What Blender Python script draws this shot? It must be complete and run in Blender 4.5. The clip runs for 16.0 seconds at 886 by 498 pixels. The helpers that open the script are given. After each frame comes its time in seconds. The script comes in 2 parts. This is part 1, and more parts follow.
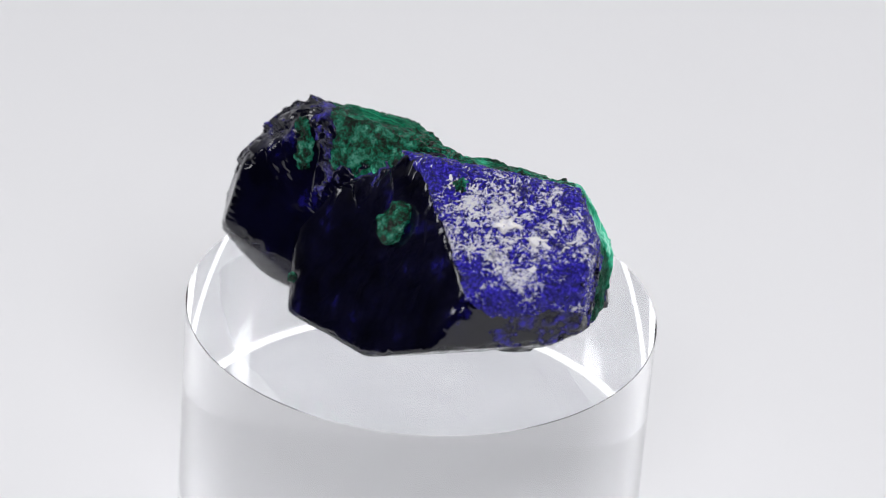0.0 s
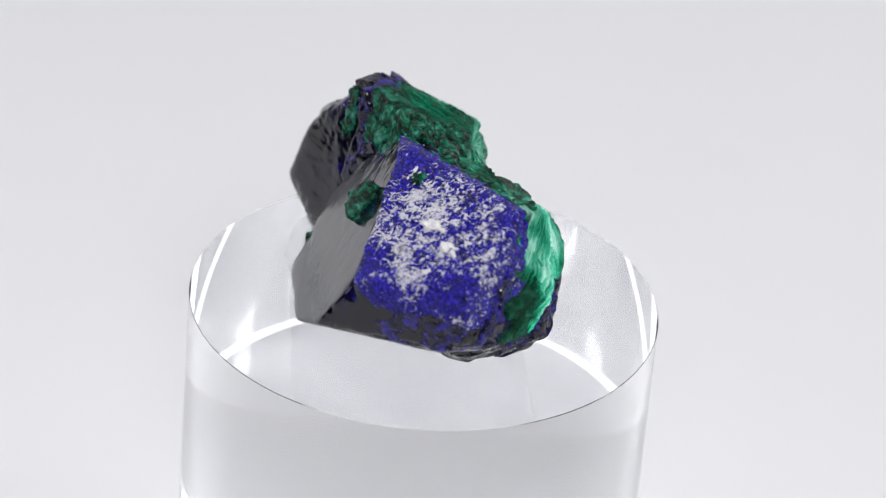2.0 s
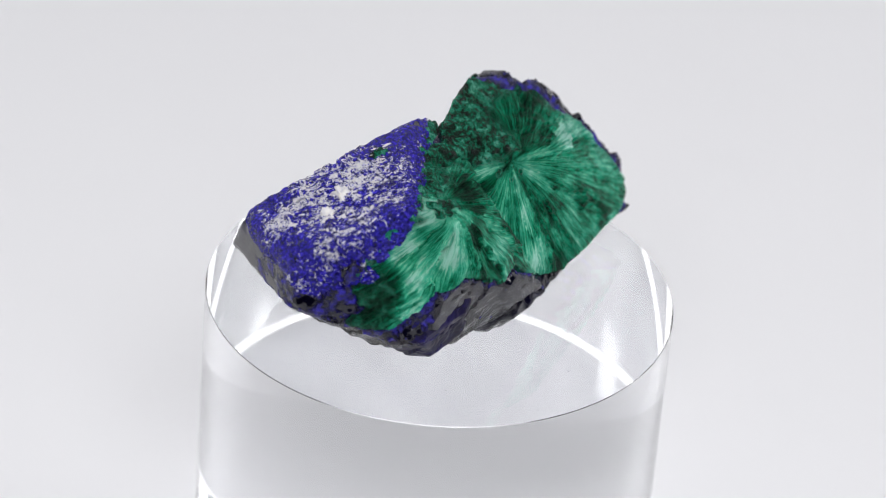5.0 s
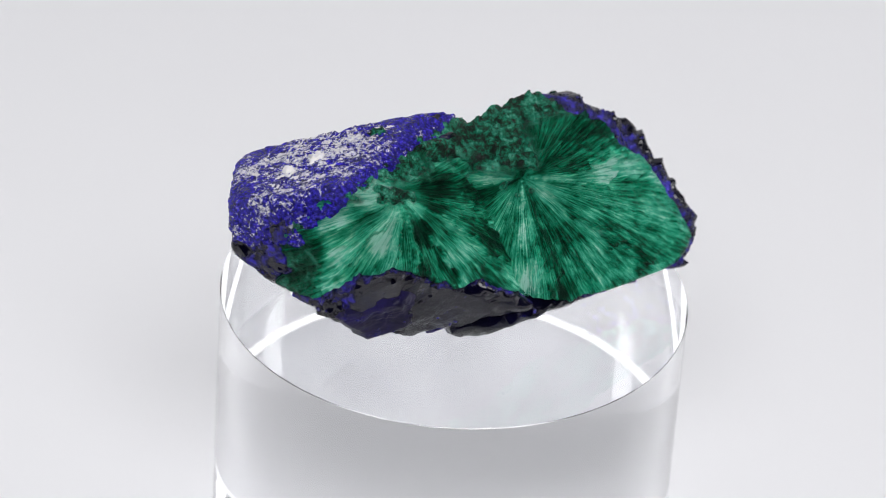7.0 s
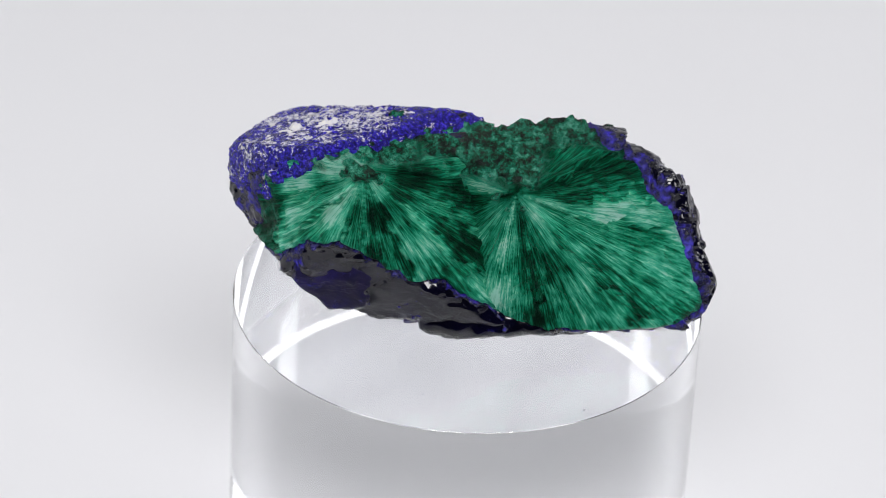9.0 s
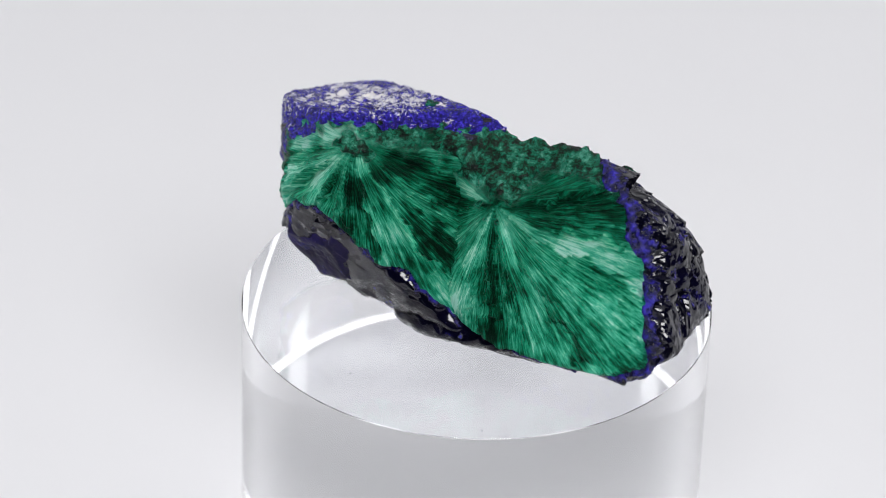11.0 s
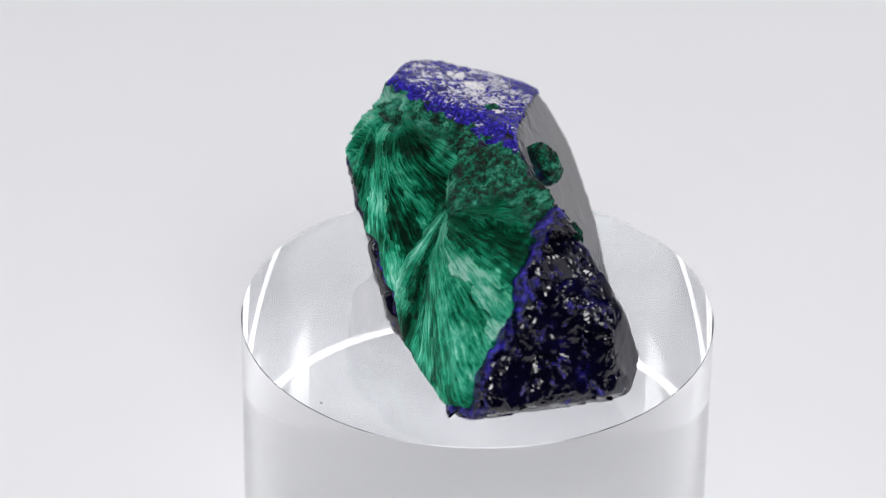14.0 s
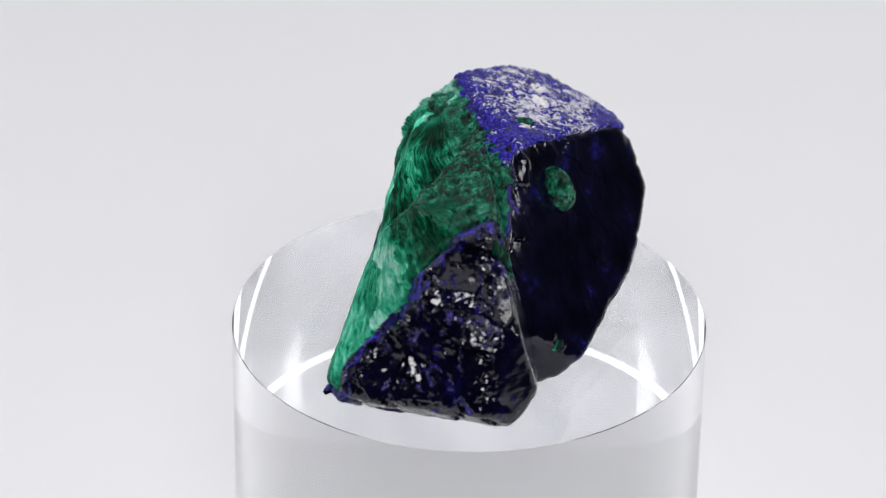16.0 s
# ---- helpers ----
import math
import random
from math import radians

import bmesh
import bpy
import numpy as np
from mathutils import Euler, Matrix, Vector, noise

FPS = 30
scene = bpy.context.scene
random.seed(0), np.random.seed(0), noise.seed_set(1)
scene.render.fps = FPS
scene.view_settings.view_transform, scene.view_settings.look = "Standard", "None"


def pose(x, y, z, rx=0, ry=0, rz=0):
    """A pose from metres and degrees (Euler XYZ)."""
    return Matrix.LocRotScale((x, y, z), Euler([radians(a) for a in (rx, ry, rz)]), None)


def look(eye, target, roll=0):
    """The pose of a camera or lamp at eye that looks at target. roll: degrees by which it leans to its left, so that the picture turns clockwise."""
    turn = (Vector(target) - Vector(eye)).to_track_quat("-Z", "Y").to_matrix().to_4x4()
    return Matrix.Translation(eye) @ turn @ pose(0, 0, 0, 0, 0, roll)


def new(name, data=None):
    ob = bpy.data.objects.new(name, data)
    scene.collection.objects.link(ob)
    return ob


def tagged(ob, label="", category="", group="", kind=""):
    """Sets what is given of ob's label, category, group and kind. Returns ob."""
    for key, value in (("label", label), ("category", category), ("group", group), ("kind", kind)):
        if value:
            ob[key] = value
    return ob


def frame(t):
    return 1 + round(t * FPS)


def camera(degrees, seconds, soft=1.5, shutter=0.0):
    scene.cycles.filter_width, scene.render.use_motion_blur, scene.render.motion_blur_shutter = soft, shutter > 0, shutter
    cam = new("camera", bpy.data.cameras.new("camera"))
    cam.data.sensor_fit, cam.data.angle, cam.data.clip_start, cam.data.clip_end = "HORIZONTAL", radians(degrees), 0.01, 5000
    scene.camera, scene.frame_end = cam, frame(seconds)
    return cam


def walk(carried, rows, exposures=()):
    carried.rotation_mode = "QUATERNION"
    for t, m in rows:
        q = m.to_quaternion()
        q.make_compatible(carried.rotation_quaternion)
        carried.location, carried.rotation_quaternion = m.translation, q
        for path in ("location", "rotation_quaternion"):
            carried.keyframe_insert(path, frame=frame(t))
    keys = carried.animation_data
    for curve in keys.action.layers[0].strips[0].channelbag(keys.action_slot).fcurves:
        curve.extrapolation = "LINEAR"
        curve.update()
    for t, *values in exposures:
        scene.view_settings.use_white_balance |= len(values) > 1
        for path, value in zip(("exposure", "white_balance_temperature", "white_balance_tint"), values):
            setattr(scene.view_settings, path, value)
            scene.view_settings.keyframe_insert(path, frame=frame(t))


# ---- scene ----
# A mineral specimen on a clear acrylic block, turning on a white studio table.
STAND_H = 0.0398          # height of the acrylic block's top at the turning axis
RATE = -14.684            # degrees per second

cam = camera(13.0, 16.0, soft=0.92)
cam.data.dof.use_dof, cam.data.dof.focus_distance, cam.data.dof.aperture_fstop = True, 0.402, 27.0
EYE = (-0.0011, -0.34997, 0.21854 + STAND_H)
AIM = (-0.0011, 0.0, 0.00716 + STAND_H)
walk(cam, [(0, look(EYE, AIM, 2.85)), (16, look(EYE, AIM, 2.85))])

# ---- light ----
world = bpy.data.worlds.new("room")
scene.world = world
world.use_nodes = True
world.node_tree.nodes["Background"].inputs[0].default_value = (0.9, 0.95, 1.0, 1)
world.node_tree.nodes["Background"].inputs[1].default_value = 0.04
scene.view_settings.exposure = -0.06


def softbox(name, eye, target, sx, sy, watts, colour=(1, 1, 1)):
    data = bpy.data.lights.new(name, "AREA")
    data.shape, data.size, data.size_y = "RECTANGLE", sx, sy
    data.energy, data.color = watts, colour
    ob = new(name, data)
    ob.matrix_world = look(eye, target)
    return ob


softbox("overhead_softbox", (0.08, 0.0, 0.56), (0.08, 0.01, 0), 0.80, 0.46, 1.03, (0.99, 0.985, 1.0))
softbox("front_softbox", (0.04, -0.62, 0.66), (0, 0.04, 0.05), 0.50, 0.24, 6.2, (0.99, 0.985, 1.0))
softbox("side_softbox", (-0.52, 0.12, 0.40), (0, 0, 0.03), 0.13, 0.42, 1.1, (0.98, 0.985, 1.0))
softbox("side_softbox", (0.52, 0.12, 0.40), (0, 0, 0.03), 0.13, 0.42, 1.1, (0.98, 0.985, 1.0))


# ---- materials ----
class Nodes:
    """A node material with short calls."""

    def __init__(self, name):
        self.mat = bpy.data.materials.new(name)
        self.mat.use_nodes = True
        self.tree = self.mat.node_tree
        self.bsdf = self.tree.nodes["Principled BSDF"]

    def add(self, kind, **inputs):
        node = self.tree.nodes.new(kind)
        for key, value in inputs.items():
            self.feed(node, key, value)
        return node

    def feed(self, node, key, value):
        socket = node.inputs[int(key[1:])] if key[0] == "i" and key[1:].isdigit() else node.inputs[key]
        if isinstance(value, bpy.types.NodeSocket):
            self.tree.links.new(value, socket)
        else:
            socket.default_value = value

    def set(self, **inputs):
        for key, value in inputs.items():
            self.feed(self.bsdf, key.replace("_", " "), value)

    def coords(self, scale):
        c = self.add("ShaderNodeTexCoord")
        m = self.add("ShaderNodeMapping")
        self.tree.links.new(c.outputs["Object"], m.inputs[0])
        m.inputs["Scale"].default_value = scale
        return m.outputs[0]

    def attr(self, name):
        node = self.tree.nodes.new("ShaderNodeAttribute")
        node.attribute_name = name
        return node

    def noise(self, vec, scale=1.0, detail=4.0, rough=0.55, bend=0.0):
        n = self.add("ShaderNodeTexNoise", Vector=vec, Scale=scale, Detail=detail, Roughness=rough, Distortion=bend)
        return n.outputs[0]

    def ramp(self, fac, *stops):
        r = self.add("ShaderNodeValToRGB", Fac=fac)
        el = r.color_ramp.elements
        while len(el) < len(stops):
            el.new(0.5)
        for e, (pos, col) in zip(el, stops):
            e.position = pos
            e.color = (*col, 1) if len(col) == 3 else col
        return r.outputs[0]

    def mix(self, fac, a, b):
        m = self.tree.nodes.new("ShaderNodeMix")
        m.data_type = "RGBA"
        for socket, value in ((m.inputs[0], fac), (m.inputs[6], a), (m.inputs[7], b)):
            if isinstance(value, bpy.types.NodeSocket):
                self.tree.links.new(value, socket)
            else:
                socket.default_value = (*value, 1) if isinstance(value, tuple) else value
        return m.outputs[2]

    def math(self, op, a, b=0.0):
        m = self.tree.nodes.new("ShaderNodeMath")
        m.operation = op
        for socket, value in ((m.inputs[0], a), (m.inputs[1], b)):
            if isinstance(value, bpy.types.NodeSocket):
                self.tree.links.new(value, socket)
            else:
                socket.default_value = value
        return m.outputs[0]

    def bump(self, height, strength, distance, normal=None):
        b = self.add("ShaderNodeBump", Height=height, Strength=strength, Distance=distance)
        if normal:
            self.tree.links.new(normal, b.inputs["Normal"])
        return b.outputs[0]


def grey(v):
    return (v, v, v)


def make_azurite(name="azurite", gloss=1.0):
    """Dark, glassy blue crystal with fine growth lines and brighter blue where it is worn."""
    n = Nodes(name)
    worn = n.attr("worn").outputs["Fac"]
    grain = n.noise(n.coords((1100, 1100, 1100)), 1.0, 5, 0.6)
    fleck = n.noise(n.coords((240, 240, 240)), 1.0, 7, 0.68)
    lines = n.noise(n.coords((160, 160, 2600)), 1.0, 4)
    if gloss < 0.5:
        deep = n.ramp(fleck, (0.34, (0.004, 0.003, 0.016)), (0.52, (0.009, 0.006, 0.045)), (0.66, (0.014, 0.009, 0.095)), (0.80, (0.022, 0.014, 0.26)))
    else:
        deep = n.ramp(fleck, (0.38, (0.0010, 0.0010, 0.004)), (0.58, (0.0018, 0.0016, 0.011)), (0.65, (0.005, 0.004, 0.06)), (0.80, (0.014, 0.010, 0.24)))
    bright = n.ramp(grain, (0.36, (0.0015, 0.001, 0.018)), (0.5, (0.008, 0.005, 0.14)), (0.68, (0.035, 0.022, 0.50)))
    m = n.ramp(n.math("ADD", worn, n.math("MULTIPLY", n.math("SUBTRACT", grain, 0.5), 1.1)), (0.42, grey(0)), (0.76, grey(1)))
    n.set(Base_Color=n.mix(m, deep, bright), IOR=1.2 + 0.30 * gloss)
    n.set(Roughness=n.math("ADD", n.math("MULTIPLY", m, 0.30), n.math("ADD", n.math("MULTIPLY", fleck, 0.18), 0.035 + 0.45 * (1 - gloss))))
    b = n.bump(fleck, 0.05, 0.0003, n.bump(lines, 0.12, 0.00010))
    n.set(Normal=n.bump(n.math("MULTIPLY", grain, m), 0.9, 0.0005, b))
    return n.mat


def make_crust():
    """Blue azurite face dusted with white and pale flecks."""
    n = Nodes("dusted_azurite")
    dust = n.attr("dust").outputs["Fac"]
    f1 = n.noise(n.coords((900, 1700, 1300)), 1.0, 5, 0.66, 1.2)
    f2 = n.noise(n.coords((1700, 900, 1300)), 1.0, 5, 0.66, 1.2)
    a = n.math("MAXIMUM", f1, f2)
    c = n.noise(n.coords((3200, 2600, 3000)), 1.0, 4, 0.7)
    big = n.noise(n.coords((230, 230, 230)), 1.0, 4, 0.6)
    pits = n.noise(n.coords((420, 420, 420)), 1.0, 4, 0.6)
    blue = n.ramp(c, (0.36, (0.002, 0.0015, 0.03)), (0.5, (0.011, 0.007, 0.30)), (0.63, (0.06, 0.04, 0.85)))
    density = n.math("ADD", n.math("MULTIPLY", dust, 0.19), n.math("MULTIPLY", big, 0.28))
    amount = n.math("ADD", n.math("ADD", a, n.math("MULTIPLY", c, 0.22)), density)
    m = n.ramp(n.math("SUBTRACT", amount, 0.395), (0.53, grey(0)), (0.57, grey(0.7)), (0.61, grey(1)))
    white = n.ramp(c, (0.33, (0.30, 0.27, 0.84)), (0.45, (0.82, 0.81, 0.93)), (0.60, (0.93, 0.92, 0.92)))
    col = n.mix(m, blue, white)
    col = n.mix(n.ramp(pits, (0.60, grey(0)), (0.70, grey(0.85))), col, (0.012, 0.009, 0.10))
    n.set(Base_Color=col, Roughness=0.24, IOR=1.5)
    n.set(Normal=n.bump(n.math("ADD", a, n.math("MULTIPLY", c, 0.7)), 1.0, 0.0007))
    return n.mat


def make_malachite():
    """Green silky fibres that spread from a point."""
    n = Nodes("malachite")
    fib = n.attr("fibre").outputs["Vector"]
    fine = n.noise(fib, 10.0, 6, 0.76)
    blot = n.noise(n.coords((700, 700, 700)), 1.0, 8, 0.78)
    mass = n.attr("massive").outputs["Fac"]
    tone = n.attr("tone").outputs["Fac"]
    # fibre greens; the palest stops put some of the sheen into the colour
    silk_sheen = n.ramp(n.math("ADD", n.math("MULTIPLY", fine, 1.0), n.math("MULTIPLY", tone, 0.46)),
                  (0.50, (0.0006, 0.018, 0.009)), (0.62, (0.0015, 0.11, 0.052)), (0.72, (0.015, 0.37, 0.20)), (0.84, (0.11, 0.67, 0.45)), (0.96, (0.56, 0.95, 0.82)))
    rough = n.ramp(blot, (0.41, (0.0004, 0.005, 0.003)), (0.48, (0.0008, 0.070, 0.033)), (0.54, (0.004, 0.27, 0.145)), (0.63, (0.12, 0.60, 0.42)))
    k = n.ramp(n.math("ADD", mass, n.math("MULTIPLY", n.math("SUBTRACT", blot, 0.5), 1.2)), (0.35, grey(0)), (0.65, grey(1)))
    n.set(Base_Color=n.mix(k, silk_sheen, rough), IOR=1.52)
    # silky sheen across the fibres
    turn = n.add("ShaderNodeVectorTransform", Vector=n.attr("across").outputs["Vector"])
    turn.vector_type, turn.convert_from, turn.convert_to = "VECTOR", "OBJECT", "WORLD"
    nudge = n.add("ShaderNodeVectorMath", i0=turn.outputs[0], i1=(0.001, 0.002, 0.004))
    n.set(Tangent=nudge.outputs[0], Anisotropic=n.math("MULTIPLY", n.math("SUBTRACT", 1.0, k), 0.92))
    n.set(Metallic=n.math("MULTIPLY", n.math("SUBTRACT", 1.0, k), 0.9))
    n.set(Roughness=n.math("ADD", 0.42, n.math("MULTIPLY", k, n.math("SUBTRACT", n.math("MULTIPLY", blot, 0.25), 0.32))))
    b = n.bump(fine, 0.8, 0.0009)
    n.set(Normal=n.bump(n.math("MULTIPLY", blot, k), 1.0, 0.0020, b))
    return n.mat


def make_grain():
    n = Nodes("pale_grain")
    a = n.noise(n.coords((900, 900, 900)), 1.0, 5, 0.6)
    n.set(Base_Color=n.ramp(a, (0.3, (0.55, 0.54, 0.66)), (0.55, (0.78, 0.76, 0.76)), (0.75, (0.84, 0.79, 0.70))), Roughness=0.45)
    n.set(Normal=n.bump(a, 0.8, 0.0005))
    return n.mat


def make_dust():
    n = Nodes("dust")
    a = n.noise(n.coords((3000, 3000, 3000)), 1.0, 3)
    n.set(Base_Color=n.ramp(a, (0.3, (0.03, 0.03, 0.035)), (0.7, (0.10, 0.10, 0.11))), Roughness=0.8)
    return n.mat


def make_acrylic():
    n = Nodes("clear_acrylic")
    smear = n.noise(n.coords((60, 60, 60)), 1.0, 3)
    n.set(Base_Color=(0.85, 0.855, 0.862, 1), Roughness=n.math("MULTIPLY", smear, 0.03), IOR=1.49)
    n.set(**{"Transmission_Weight": 1.0})
    return n.mat


def make_arc_edge():
    """White lower edge of the acrylic block: a bright arc of light painted in."""
    n = Nodes("bright_arc_edge")
    a = n.noise(n.coords((2500, 2500, 2500)), 1.0, 3)
    n.set(Base_Color=n.ramp(a, (0.3, (0.93, 0.94, 0.96)), (0.7, (0.97, 0.97, 0.98))), Roughness=0.7)
    n.set(Normal=n.bump(a, 0.2, 0.0001))
    return n.mat


def make_base():
    """Underside of the acrylic block: uneven grey tint painted for the shade beneath."""
    n = Nodes("shade_tinted_underside")
    a = n.noise(n.coords((45, 110, 60)), 1.0, 5, 0.55)
    n.set(Base_Color=n.ramp(a, (0.3, (0.42, 0.425, 0.435)), (0.7, (0.56, 0.565, 0.575))), Roughness=0.08, IOR=1.49)
    n.set(**{"Transmission_Weight": 1.0})
    return n.mat


def make_table():
    n = Nodes("white_acrylic_sheet")
    big = n.noise(n.coords((6, 6, 6)), 1.0, 3)
    fine = n.noise(n.coords((900, 900, 900)), 1.0, 3)
    n.set(Base_Color=n.ramp(big, (0.3, (0.78, 0.78, 0.80)), (0.7, (0.81, 0.81, 0.83))), Roughness=0.55)
    n.set(Normal=n.bump(fine, 0.03, 0.0001))
    return n.mat


def make_wall():
    n = Nodes("dim_wall_paint")
    a = n.noise(n.coords((4, 4, 4)), 1.0, 5)
    n.set(Base_Color=n.ramp(a, (0.3, (0.03, 0.03, 0.033)), (0.7, (0.045, 0.045, 0.05))), Roughness=0.9)
    return n.mat


DULL_AZURITE = make_azurite("dull_azurite", 0.3)
AZURITE, CRUST, MALACHITE = make_azurite(), make_crust(), make_malachite()
GRAIN, DUST = make_grain(), make_dust()
ACRYLIC, ARC_EDGE, BASE, TABLE, WALL = make_acrylic(), make_arc_edge(), make_base(), make_table(), make_wall()


# ---- mesh helpers ----
def part(name, bm, material, parent=None, label=""):
    mesh = bpy.data.meshes.new(name)
    bm.to_mesh(mesh)
    bm.free()
    mesh.materials.append(material)
    ob = new(name, mesh)
    ob.parent = parent
    return tagged(ob, label)


def box(bm, lo, hi):
    c = [(a + b) / 2 for a, b in zip(lo, hi)]
    s = [b - a for a, b in zip(lo, hi)]
    bmesh.ops.create_cube(bm, size=1, matrix=Matrix.Translation(c) @ Matrix.Diagonal((*s, 1)))


def noise_at(points, scale, octaves=4, seed=0.0):
    off = Vector((seed * 7.1, seed * 3.7, seed * 5.3))
    return np.array([noise.fractal(Vector(p) * scale + off, 0.9, 2.0, octaves) for p in points])


def blocky(points, scale, seed=0.0, tilt=0.6):
    """Random small facets: each cell has its own height and slope."""
    off = Vector((seed * 1.7, seed * 2.9, seed * 4.1))
    out = np.empty(len(points))
    for i, p in enumerate(points):
        q = Vector(p) * scale + off
        c = noise.voronoi(q)[1][0]
        d = q - c
        a, b, e = noise.cell(c * 17.3), noise.cell(c * 9.7 + off), noise.cell(c * 5.9)
        out[i] = e * 0.5 + tilt * (d.x * (a - 0.5) + d.y * (b - 0.5) + d.z * (a - b)) * 2
    return out / scale


def smooth(lo, hi, x):
    t = np.clip((x - lo) / (hi - lo), 0, 1)
    return t * t * (3 - 2 * t)


def ball(level):
    bm = bmesh.new()
    bmesh.ops.create_icosphere(bm, subdivisions=level, radius=1)
    v = np.array([x.co[:] for x in bm.verts])
    f = np.array([[x.index for x in face.verts] for face in bm.faces])
    bm.free()
    return v, f


BALLS = {k: ball(k) for k in (4, 5, 6, 7)}


def face_normals(faces):
    az, el = np.radians([f[0] for f in faces]), np.radians([f[1] for f in faces])
    return np.stack([np.cos(az) * np.cos(el), np.sin(az) * np.cos(el), np.sin(el)], -1)


def crystal_points(centre, faces, stretch, level, sharp=34):
    """Points on a crystal bounded by faces (azimuth, elevation, distance from the centre in mm), with softly worn edges."""
    v, f = BALLS[level]
    d = v @ np.array(stretch).T
    d /= np.linalg.norm(d, axis=1, keepdims=True)
    h = np.array([q[2] for q in faces])
    k = np.clip(d @ face_normals(faces).T / h, 0, None)
    r = 1.0 / (k ** sharp).sum(1) ** (1.0 / sharp)
    return d, r, f


def chips(centre, p, faces, seed, deep=0.32):
    """How far the worn edges of a crystal are chipped away, in mm."""
    d = (p - centre) / np.linalg.norm(p - centre, axis=1, keepdims=True)
    k = np.sort(d @ face_normals(faces).T / np.array([q[2] for q in faces]), axis=1)
    near = 1 - smooth(0.0, 0.07, (k[:, -1] - k[:, -2]) / k[:, -1])
    return near * deep * np.clip(noise_at(p, 0.75, 5, seed) * 1.6 + 0.15, 0, 1.2)


def stone(name, points, faces, material, parent, label="", facets=None, **attributes):
    """A closed mesh from points in mm."""
    mesh = bpy.data.meshes.new(name)
    mesh.from_pydata((points / 1000).tolist(), [], faces.tolist())
    for key, value in attributes.items():
        if value.ndim == 1:
            mesh.attributes.new(key, "FLOAT", "POINT").data.foreach_set("value", value.astype(np.float32))
        else:
            mesh.attributes.new(key, "FLOAT_VECTOR", "POINT").data.foreach_set("vector", value.astype(np.float32).ravel())
    mesh.materials.append(material)
    mesh.shade_smooth()
    if facets is not None:
        mesh.polygons.foreach_set("use_smooth", facets[faces].mean(1) < 0.5)
    mesh.update()
    ob = new(name, mesh)
    ob.parent = parent
    return tagged(ob, label)


# ---- setting ----
def build_setting():
    bm = bmesh.new()
    box(bm, (-0.40, -0.13, -0.012), (0.40, 0.36, 0.0))
    table = part("table_top", bm, TABLE)
    bev = table.modifiers.new("round", "BEVEL")
    bev.width, bev.segments = 0.002, 2
    tagged(table, "plain white matte studio table sheet", "table", kind="structure")
    bm = bmesh.new()
    n = 24
    line = [(0.36 + 0.16 * math.sin(a), 0.16 - 0.16 * math.cos(a)) for a in (math.pi / 2 * i / n for i in range(n + 1))] + [(0.52, 0.75)]
    for x in (-1.20, 1.20):
        for side in (0.0, 0.003):
            for y, z in line:
                bm.verts.new((x, y + side, z - side))
    bm.verts.ensure_lookup_table()
    k = len(line)
    for i in range(k - 1):
        a, b, c, e = i, k + i, 2 * k + i, 3 * k + i
        for quad in ((a, c, c + 1, a + 1), (b, b + 1, e + 1, e), (a, a + 1, b + 1, b), (c, e, e + 1, c + 1)):
            bm.faces.new([bm.verts[j] for j in quad]).smooth = True
    bm.faces.new([bm.verts[j] for j in (0, k, 3 * k, 2 * k)])
    bm.faces.new([bm.verts[j] for j in (k - 1, 3 * k - 1, 4 * k - 1, 2 * k - 1)])
    tagged(part("backdrop", bm, TABLE), "white curved paper backdrop behind the table", "backdrop", kind="structure")
    for name, lo, hi in (("floor", (-2, -2, -0.82), (2, 2, -0.80)), ("ceiling", (-2, -2, 1.7), (2, 2, 1.72)),
                         ("wall_north", (-2, 2, -0.80), (2, 2.05, 1.7)), ("wall_south", (-2, -2.05, -0.80), (2, -2, 1.7)),
                         ("wall_east", (2, -2, -0.80), (2.05, 2, 1.7)), ("wall_west", (-2.05, -2, -0.80), (-2, 2, 1.7))):
        bm = bmesh.new()
        box(bm, lo, hi)
        tagged(part(name, bm, WALL), "plain dim painted room surface", name.split("_")[0], kind="structure")


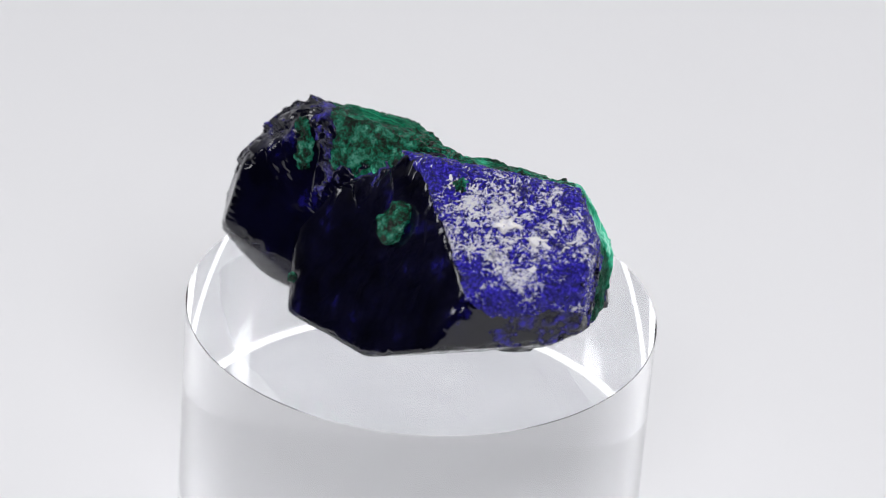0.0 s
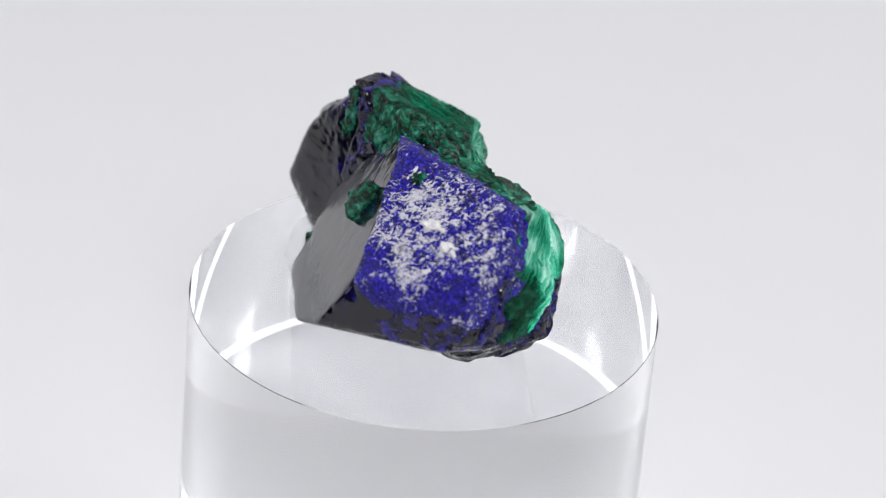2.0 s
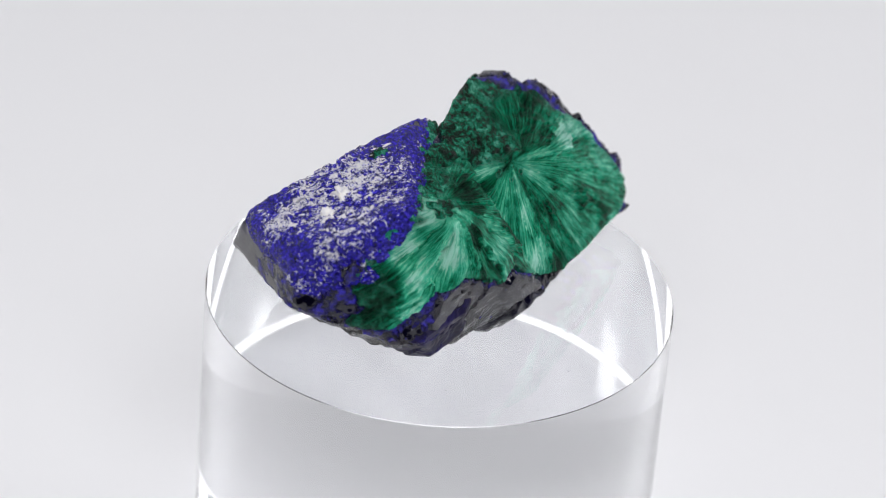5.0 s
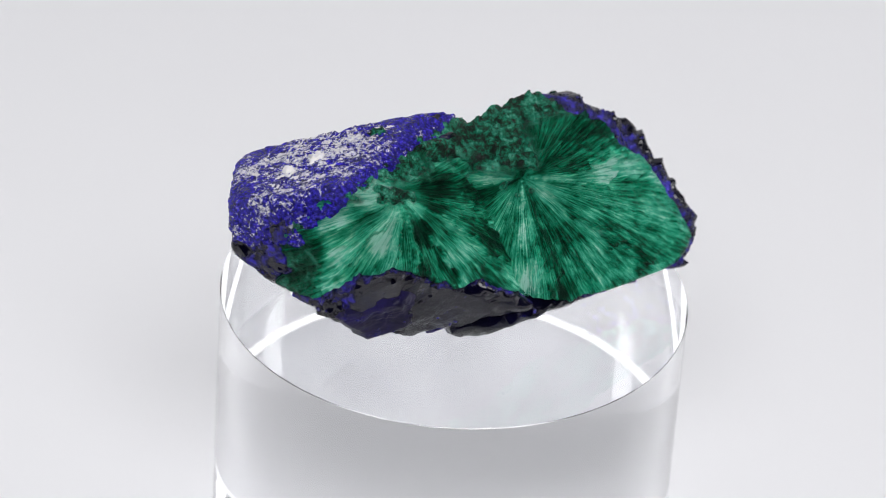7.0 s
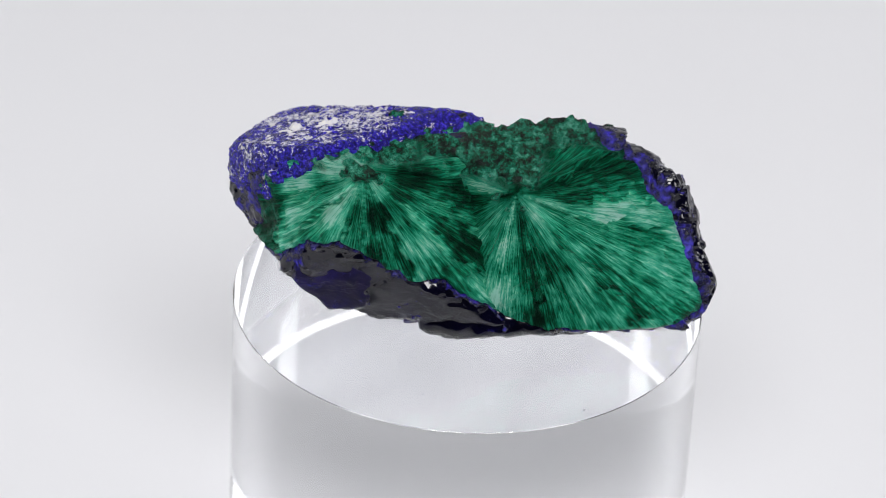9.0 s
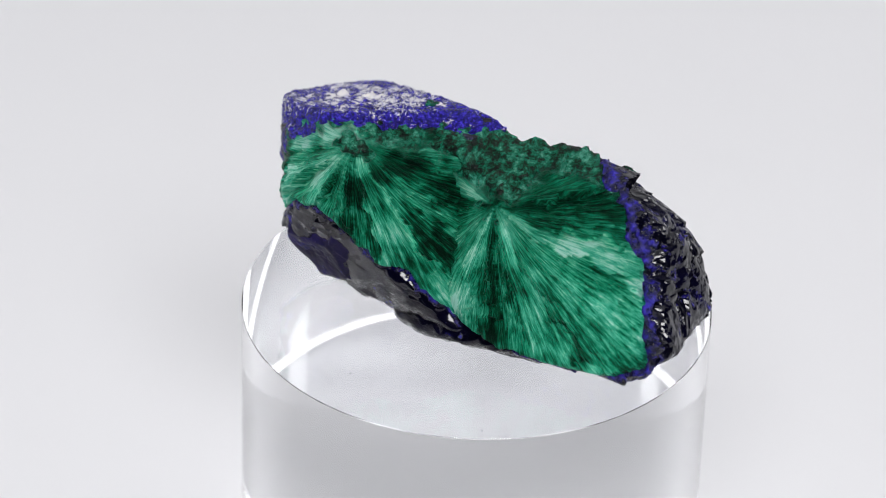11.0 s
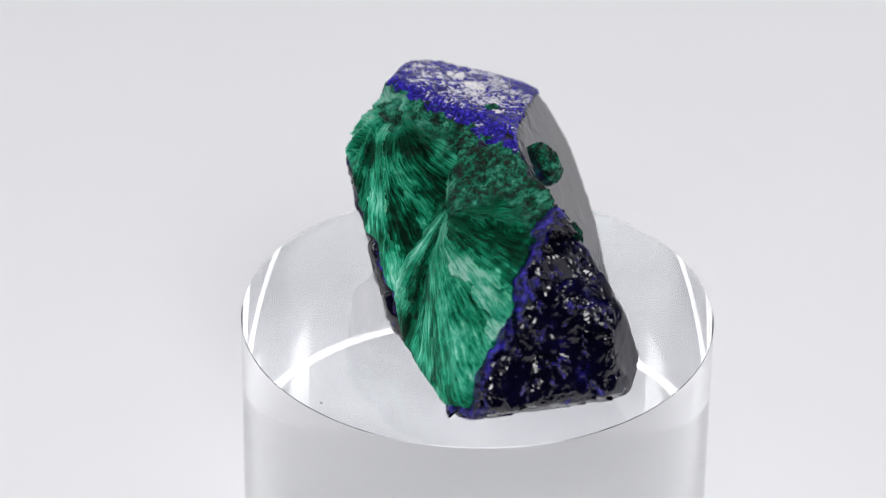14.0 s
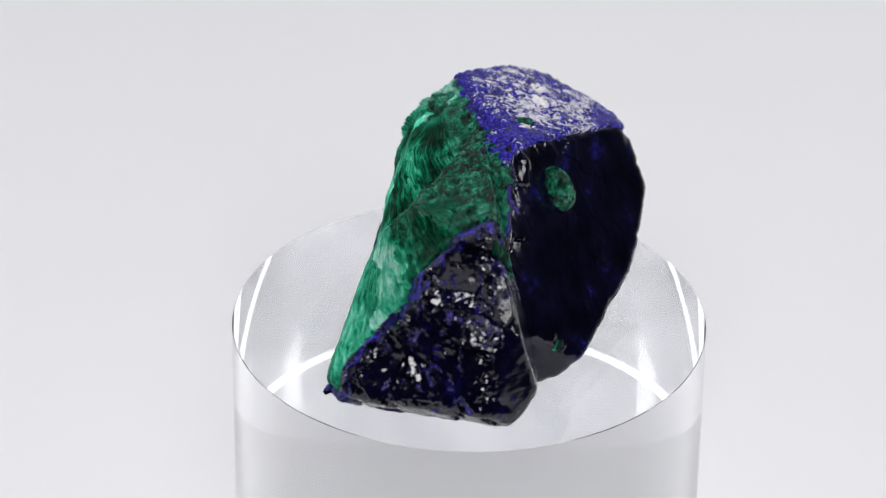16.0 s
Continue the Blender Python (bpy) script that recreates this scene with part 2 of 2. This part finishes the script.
# ---- acrylic block ----
def build_stand():
    bm = bmesh.new()
    r, e, n, top = 0.025, 0.00005, 240, STAND_H - 0.0008
    rings = ((r - 0.0006, 0.0), (r, 0.0003), (r, top - e), (r - e, top))
    loops = [[bm.verts.new((rr * math.cos(2 * math.pi * i / n), rr * math.sin(2 * math.pi * i / n), z)) for i in range(n)] for rr, z in rings]
    for a, b in zip(loops, loops[1:]):
        for i in range(n):
            bm.faces.new((a[i], a[(i + 1) % n], b[(i + 1) % n], b[i])).smooth = True
        if a is loops[0]:
            for face in bm.faces:
                face.material_index = 1
    bm.faces.new(loops[0][::-1]).material_index = 2
    bm.faces.new(loops[-1])
    for loop in loops:
        for i in range(n):
            bm.edges.get((loop[i], loop[(i + 1) % n])).smooth = False
    stand = part("display_block", bm, ACRYLIC)
    stand.data.materials.append(ARC_EDGE)
    stand.data.materials.append(BASE)
    stand.visible_shadow = False
    v, f = BALLS[4]
    speck = None
    for x, y, k in ((13.4, 8.9, 1.0), (3.3, 22.1, 1.2), (14.85, -4.7, 0.8), (19.8, 3.8, 0.7), (11.1, 3.3, 0.6), (7.8, 11.2, 0.6), (-6.0, 19.0, 0.6)):
        if speck is None:
            speck = stone("dust_speck", v * np.array((0.13, 0.10, 0.05)), f, DUST, stand, "tiny dark dust speck")
            ob = speck
        else:
            ob = new("dust_speck", speck.data)
            ob.parent = stand
            tagged(ob, "tiny dark dust speck")
        ob.matrix_local = Matrix.Translation(((x + 3.2) / 1000, (y + 0.5) / 1000, top + 0.00003)) @ Matrix.Diagonal((k, k, 1, 1))
    return tagged(stand, "clear polished acrylic cylinder block on the white table", "display stand")


# ---- specimen ----
LONG = np.array([-0.69, 0.72, 0.0])
SIDE = np.array([0.687, 0.727, 0.0])


def stretch_along(k):
    a = LONG / np.linalg.norm(LONG)
    return np.eye(3) + k * np.outer(a, a)


HEAD_AT = np.array((3.2, -8.5, 10.2))
HEAD_FACES = ((0, -90, 10.2), (94, 32, 11.4), (-153, 32, 9.4), (-12, 2, 12.3), (-78, -56, 8.4), (-99, 73, 9.3), (32, -18, 11.2), (180, 2, 20.0),
              (72, 63, 10.1), (-78, -5, 13.5), (-13, -59, 9.9), (8, 24, 12.2), (-123, -62, 11.6), (53, 18, 11.3), (-42, -48, 9.9), (-75, 41, 14.3),
              (-101, 31, 14.5), (37, -55, 11.7))
TAIL_AT = np.array((-8.8, 4.5, 8.2))
TAIL_FACES = ((0, -90, 8.2), (29, 24, 9.2), (-121, 18, 5.6), (72, 44, 10.6), (-58, -6, 11.4), (90, -0, 18.5), (44, 14, 9.5), (-130, -36, 14.2),
              (58, 66, 10.0), (53, -53, 11.5), (179, 15, 14.6), (135, -51, 13.8), (-164, 44, 11.5), (-148, -33, 12.5), (74, 18, 14.6), (24, -31, 15.0),
              (-131, -17, 9.6), (166, 52, 12.8), (142, 19, 15.5))
FAN_HEAD = np.array((9.5, -4.4, 18.6))
FAN_TAIL = np.array((-1.8, 6.8, 16.0))
FAN_N = np.array((0.64, 0.71, 0.29))
FAN_U = np.cross((0, 0, 1.0), FAN_N) / np.linalg.norm(np.cross((0, 0, 1.0), FAN_N))
FAN_V = np.cross(FAN_N, FAN_U)


def fan_coords(p, centre):
    d = p - centre
    x, y = d @ FAN_U, d @ FAN_V
    rad = np.hypot(x, y)
    ang = np.arctan2(y, x)
    return rad, ang, np.stack([np.cos(ang) * 4.5, np.sin(ang) * 4.5, rad * 0.04], -1)


def blades(rad, ang, seed, narrow, wide, tilt):
    """Flat blades round the fan's centre: a tone for each, and its tilt as a height."""
    rng = random.Random(seed)
    edges = [-math.pi]
    while edges[-1] < math.pi:
        edges.append(edges[-1] + rng.uniform(narrow, wide))
    edges = np.array(edges)
    k = np.clip(np.searchsorted(edges, ang) - 1, 0, len(edges) - 2)
    tones = np.array([rng.random() ** 0.75 for _ in edges])
    slopes = np.array([rng.uniform(-tilt, tilt) for _ in edges])
    middle = (edges[k] + edges[k + 1]) / 2
    # blades that spread sideways overlap like shingles, upper side out
    mids = (edges + np.append(edges[1:], edges[-1])) / 2
    slopes = slopes * (1 - np.abs(np.cos(mids))) - np.abs(slopes) * np.cos(mids)
    dips = np.array([rng.uniform(-0.5, 0.5) * tilt for _ in edges])
    return tones[k], np.clip(rad, 0, 8) * (ang - middle) * slopes[k] + np.clip(rad - 1.0, 0, 8) * dips[k] * 0.15


def rock_base(centre, faces, level, sharp=34):
    d, r, f = crystal_points(centre, faces, stretch_along(0.5), level, sharp)
    return d, centre + d * r[:, None], f


def head_green(p):
    s, q = p @ LONG, p @ SIDE
    wob = noise_at(p, 0.45, 6, 2.0) * 0.9
    edge = np.interp(s, [-24, -21.5, -18.6, -16, -14, -11.8, -8, -4, 0, 3], [-4.6, -1.7, 0.6, 1.8, 2.1, 0.9, -0.2, -2.8, -4.2, -6.5])
    low = np.interp(s, [-24, -20, -18.5, -16.4, -12, -9.6, -5.2, -0.8, 4, 8], [10.5, 8.2, 7.9, 10.6, 12.7, 11.1, 8.7, 7.8, 4.8, 2.0])
    return np.minimum(q - edge + wob, p[:, 2] - low + wob * 0.8)


def tail_green(p):
    s, q = p @ LONG, p @ SIDE
    wob = noise_at(p, 0.45, 6, 3.0) * 0.9
    edge = np.interp(s, [-6, 0, 2, 5, 8, 11.6, 13.3, 16, 18, 20, 22, 23.2, 24.5, 26.5], [-3, -2.6, -4.2, -5.6, -6.4, -6.8, -5.0, -2.8, -1.4, 0.6, 1.6, 3.2, 5.2, 8.2])
    low = np.interp(s, [-6, -0.8, 5, 8, 20, 27], [9.0, 7.8, 4.0, 2.6, 2.4, 4.6])
    return np.minimum(q - edge + wob, p[:, 2] - low + wob * 0.6)


def head_top(p):
    return (p - HEAD_AT) @ face_normals(HEAD_FACES)[5] - 9.3


def head_dusted(p):
    wrap = smooth(-15.0, -20.0, p @ LONG) * smooth(-16.5, -13.5, p @ SIDE)
    return head_top(p) + 0.45 + 2.6 * wrap + 2.4 * smooth(-8.0, -3.5, p @ SIDE) + noise_at(p, 0.7, 5, 5.0) * 0.4


def spot(name, rock, at, normal, size, material, label, seed, **extra):
    """A small lump that grows on a face; size: across, along and proud, in mm."""
    v, f = BALLS[4]
    n = np.array(normal) / np.linalg.norm(normal)
    u = np.cross((0, 0, 1.0), n)
    u /= np.linalg.norm(u)
    w = np.cross(n, u)
    q = np.array(at) + v @ np.stack([u * size[0], w * size[1], n * size[2]])
    q = q + v * (noise_at(q, 1.8 / size[0], 5, seed) * 0.42 * size[0] + blocky(q, 1.2 / size[0], seed) * 0.2)[:, None]
    rad, ang, fib = fan_coords(q, FAN_TAIL)
    return stone(name, q, f, material, rock, label, fibre=fib, massive=np.full(len(q), 0.8), tone=np.full(len(q), 0.6), worn=np.full(len(q), 0.3), dust=np.full(len(q), 1.0))


def build_specimen():
    rock = tagged(new("mineral_specimen"), "blue azurite crystal with green malachite on a clear block", "mineral")

    # dark crystals
    d, p, f = rock_base(HEAD_AT, HEAD_FACES, 7, 70)
    calm = 0.04 + 0.96 * smooth(-9.5, -5.0, p @ SIDE)
    q = p + d * ((noise_at(p, 0.5, 5) * 0.24 + blocky(p, 0.28, 1.0) * 0.10) * calm - chips(HEAD_AT, p, HEAD_FACES, 31.0) - 1.8 * smooth(-0.2, 1.4, head_green(p)) - 0.5 * smooth(-0.3, -0.05, head_top(p)))[:, None]
    q[:, 2] = np.maximum(q[:, 2], 0.12)
    front = smooth(-14, -18, p @ LONG) * smooth(-14.5, -12.0, p @ SIDE) * smooth(2.0, 9.0, p[:, 2])
    stone("azurite_crystal", q, f, AZURITE, rock, "dark glassy blue crystal block",
          worn=np.clip(np.maximum(smooth(-1.3, 0.2, head_green(p)), 0.45 * smooth(0.0, 4.0, p @ SIDE)) * 0.62 + front * 0.75 * (0.6 + noise_at(p, 0.4, 4, 9.0)), 0, 0.7))

    d, p, f = rock_base(TAIL_AT, TAIL_FACES, 7, 50)
    s = p @ LONG
    g = tail_green(p)
    rough = smooth(9, 17, s) * smooth(-10.5, -7.0, p @ SIDE)
    q = p + d * (noise_at(p, 0.5, 3, 4.0) * (0.06 + 0.18 * smooth(-9.5, -5.0, p @ SIDE)) + blocky(p @ np.array(((1.0, 0, 0.35), (0, 1.0, -0.35), (0, 0, 0.55))), 0.30, 2.0, 1.0) * 0.10 * rough * (0.3 + 0.7 * smooth(0.5, 3.5, p[:, 2]))
                 - chips(TAIL_AT, p, TAIL_FACES, 32.0) - 2.0 * smooth(-0.4, 1.4, g))[:, None]
    q[:, 2] = np.maximum(q[:, 2], 0.12)
    stone("drusy_crystal_end", q, f, AZURITE, rock, "dark blue end covered in small glassy crystals", facets=rough,
          worn=np.clip(smooth(-3.2, 0.0, g + noise_at(p, 0.5, 5, 8.0) * 1.2) * (0.36 + 0.28 * smooth(9, 15, s)) + rough * smooth(-0.2, 0.5, noise_at(p, 0.8, 5, 12.0)) * 0.48, 0, 0.75))

    # dark plates under the green side
    for at, faces, seed in (((11.7, -4.8, 6.7), ((34, -22, 2.0), (31, 19, 2.7), (62, -9, 2.7), (134, 6, 5.4), (134, 42, 3.4), (-40, 7, 5.1), (-46, 50, 5.2), (120, 60, 3.0),
                                            (70, 70, 4.6), (150, -40, 4.8), (-27, -45, 3.8), (0, -90, 5.0), (-139, -1, 3.6), (52, -55, 3.3)), 1.0),
                            ((3.3, 2.5, 3.4), ((41, -12, 2.4), (29, 11, 2.0), (66, 14, 3.2), (134, 2, 5.9), (-45, -5, 4.7), (-46, 50, 4.2), (128, 52, 3.2), (50, 72, 3.8),
                                            (0, -90, 3.4), (-140, 0, 4.0), (50, -49, 2.0), (140, -40, 4.6)), 2.0)):
        d, r, f = crystal_points(np.array(at), faces, stretch_along(0.4), 6, 70)
        q = np.array(at) + d * (r + noise_at(d * r[:, None], 0.7, 5, seed) * 0.14 + blocky(d * r[:, None], 0.30, seed) * 0.05)[:, None]
        q[:, 2] = np.maximum(q[:, 2], 0.12)
        stone("azurite_plate", q, f, DULL_AZURITE, rock, "dark blue flat azurite plate", worn=np.clip(0.26 + noise_at(q, 0.5, 5, seed + 3) * 0.35, 0, 0.55))

    # green layers
    for name, centre, faces, mask, fan in (("malachite_fan", HEAD_AT, HEAD_FACES, head_green, FAN_HEAD), ("malachite_fan", TAIL_AT, TAIL_FACES, tail_green, FAN_TAIL)):
        d, p, f = rock_base(centre, faces, 7, 60)
        m = mask(p)
        rad, ang, fib = fan_coords(p, fan)
        wobble = ang + noise_at(p, 0.5, 4, 9.0) * 0.10
        tone_a, high_a = blades(rad, wobble, 11 if mask is head_green else 5, 0.20, 0.55, 0.60)
        tone_b, high_b = blades(rad, wobble, 8, 0.05, 0.16, 0.45)
        tone = np.clip(0.62 * tone_a + 0.38 * tone_b + noise_at(p, 0.35, 4, 14.0) * 0.35, 0, 1)
        if mask is tail_green:
            # pale sprays to the side, dark ones below: partly sheen put into the tone
            tone = np.clip(tone * 0.85 + 0.28 * np.exp(-((ang + 0.30) / 0.48) ** 2) - 0.38 * np.exp(-((ang + 1.30) / 0.28) ** 2) + 0.20 * np.exp(-((ang + 1.85) / 0.22) ** 2), 0, 1)
        ridge = high_a + high_b + noise_at(fib, 0.5, 2, 1.0) * np.clip(rad, 0, 9) * 0.08
        massive = 1 - smooth(0.2, 1.5, rad + noise_at(p, 0.4, 3) * 2.0)
        above = (p - fan) @ FAN_V
        high = smooth(-0.5, 2.5, above + noise_at(p, 0.4, 3, 6.0) * 1.5)
        if mask is tail_green:
            # the far lobe stays fibrous up to its rim, only darker
            far = smooth(6.0, 11.0, p @ LONG) * smooth(-4.0, -0.5, p @ SIDE)
            tone = tone * (1 - 0.55 * high)
            high = high * (1 - 0.80 * far)
        massive = np.maximum(massive, high)
        if mask is head_green:
            edge = 1 - smooth(-19.5, -16.5, p @ LONG + noise_at(p, 0.4, 3, 16.0))
            tone = tone * (1 - 0.8 * edge)
            massive = np.maximum(massive, 0.48 * edge)
        shown = smooth(-0.7, 0.4, m)
        lift = shown * 3.3 - 3.1
        q = p + d * (lift + np.clip(ridge, -0.8, 0.8) * (1 - massive) * smooth(0.2, 2.2, m) + massive * shown * (noise_at(p, 0.8, 6, 7.0) * 0.55 + blocky(p, 0.7, 3.0) * 0.12))[:, None]
        q[:, 2] = np.maximum(q[:, 2], 0.15)
        stone(name, q, f, MALACHITE, rock, "silky green radiating malachite fibres", fibre=fib, massive=massive, tone=tone,
              across=np.outer(-np.sin(ang), FAN_U) + np.outer(np.cos(ang), FAN_V))

    # dusted face
    d, p, f = rock_base(HEAD_AT, HEAD_FACES, 7, 70)
    m = np.minimum(head_dusted(p), 1.2 - head_green(p))
    q = p + d * (smooth(-0.5, 0.3, m) * 2.75 - 2.5 + noise_at(p, 1.2, 6, 3.0) * 0.26)[:, None]
    dust = np.clip(1.16 - np.hypot((p @ LONG + 13.5) / 12.0, (p @ SIDE + 6.5) / 9.0), 0, 1) + noise_at(p, 0.3, 4, 11.0) * 0.5
    stone("dusted_face", q, f, CRUST, rock, "bright blue face dusted with white flecks", dust=dust)

    # small green growths
    face = face_normals(((-153, 31, 1), (-121, 11, 1)))
    spot("malachite_knob", rock, (-6.1, -8.7, 15.2), face[0], (1.7, 2.5, 1.5), MALACHITE, "small rounded green malachite knob", 1.0)
    spot("malachite_patch", rock, (-16.1, 4.8, 15.4), face[1], (1.0, 2.3, 0.5), MALACHITE, "thin green malachite patch", 2.0)
    spot("malachite_patch", rock, (-16.4, 6.2, 17.6), face[1], (0.9, 1.2, 0.5), MALACHITE, "thin green malachite patch", 3.0)
    spot("malachite_patch", rock, (-16.7, -1.9, 3.9), face[0], (1.0, 0.5, 0.4), MALACHITE, "thin green malachite patch", 4.0)
    spot("malachite_patch", rock, (0.4, -8.7, 19.9), (0, -0.3, 1), (0.7, 1.1, 0.4), MALACHITE, "thin green malachite patch", 5.0)

    # pale grains on the dusted face
    spot("pale_grain", rock, (5.3, -13.8, 18.6), (0.02, -0.28, 0.96), (1.4, 0.7, 0.45), GRAIN, "pale cream mineral grain", 6.0)
    spot("pale_grain", rock, (8.3, -15.7, 18.05), (0.02, -0.28, 0.96), (1.2, 0.5, 0.4), GRAIN, "pale cream mineral grain", 7.0)
    rng = random.Random(4)
    v, f = BALLS[4]
    base = None
    normals = face_normals(HEAD_FACES)
    tilt = Vector(normals[5]).to_track_quat("Z", "Y").to_matrix().to_4x4()
    for k in range(90):
        s, q = rng.uniform(-23, -4), rng.gauss(-6, 3.2)
        if q > np.interp(s, [-24, -18.6, -14, -8, -4], [-4.6, 0.6, 2.0, -0.2, -2.8]) or q < -12.5:
            continue
        x, y = -0.69 * s + 0.687 * q, 0.72 * s + 0.727 * q
        z = HEAD_AT[2] + (9.3 - normals[5][:2] @ (np.array((x, y)) - HEAD_AT[:2])) / normals[5][2]
        room = np.array([h[2] for h in HEAD_FACES]) - normals @ (np.array((x, y, z)) - HEAD_AT)
        if np.delete(room, 5).min() < 0.9:
            continue
        z += 0.22
        if base is None:
            pts = v * np.array((0.50, 0.13, 0.10))
            pts = pts + v * (noise_at(pts, 3.0, 4, 2.0) * 0.12)[:, None]
            base = stone("white_fleck", pts, f, GRAIN, rock)
            ob = base
        else:
            ob = new("white_fleck", base.data)
            ob.parent = rock
        k = rng.uniform(0.4, 1.3)
        ob.matrix_local = Matrix.Translation((x / 1000, y / 1000, z / 1000)) @ tilt @ Matrix.Rotation(rng.gauss(0.6, 0.9), 4, "Z") @ Matrix.Diagonal((k, k * rng.uniform(0.7, 1.6), k, 1))
    return rock


# ---- what turns ----
def turned(t, dx=0.0, dy=0.0, z=0.0, lean=(0.0, 0.0)):
    spin = Matrix.Rotation(radians(RATE * t), 4, "Z")
    tip = Matrix.Rotation(radians(lean[0]), 4, "X") @ Matrix.Rotation(radians(lean[1]), 4, "Y")
    return spin @ Matrix.Translation((dx, dy, z)) @ tip


build_setting()
stand = build_stand()
specimen = build_specimen()


def motions():
    times = [k * 0.25 for k in range(65)]
    walk(stand, [(t, turned(t, -0.00396, -0.00122, 0.0008, (-1.293, 1.356))) for t in times])
    walk(specimen, [(t, turned(t, 0, 0, STAND_H)) for t in times])


motions()
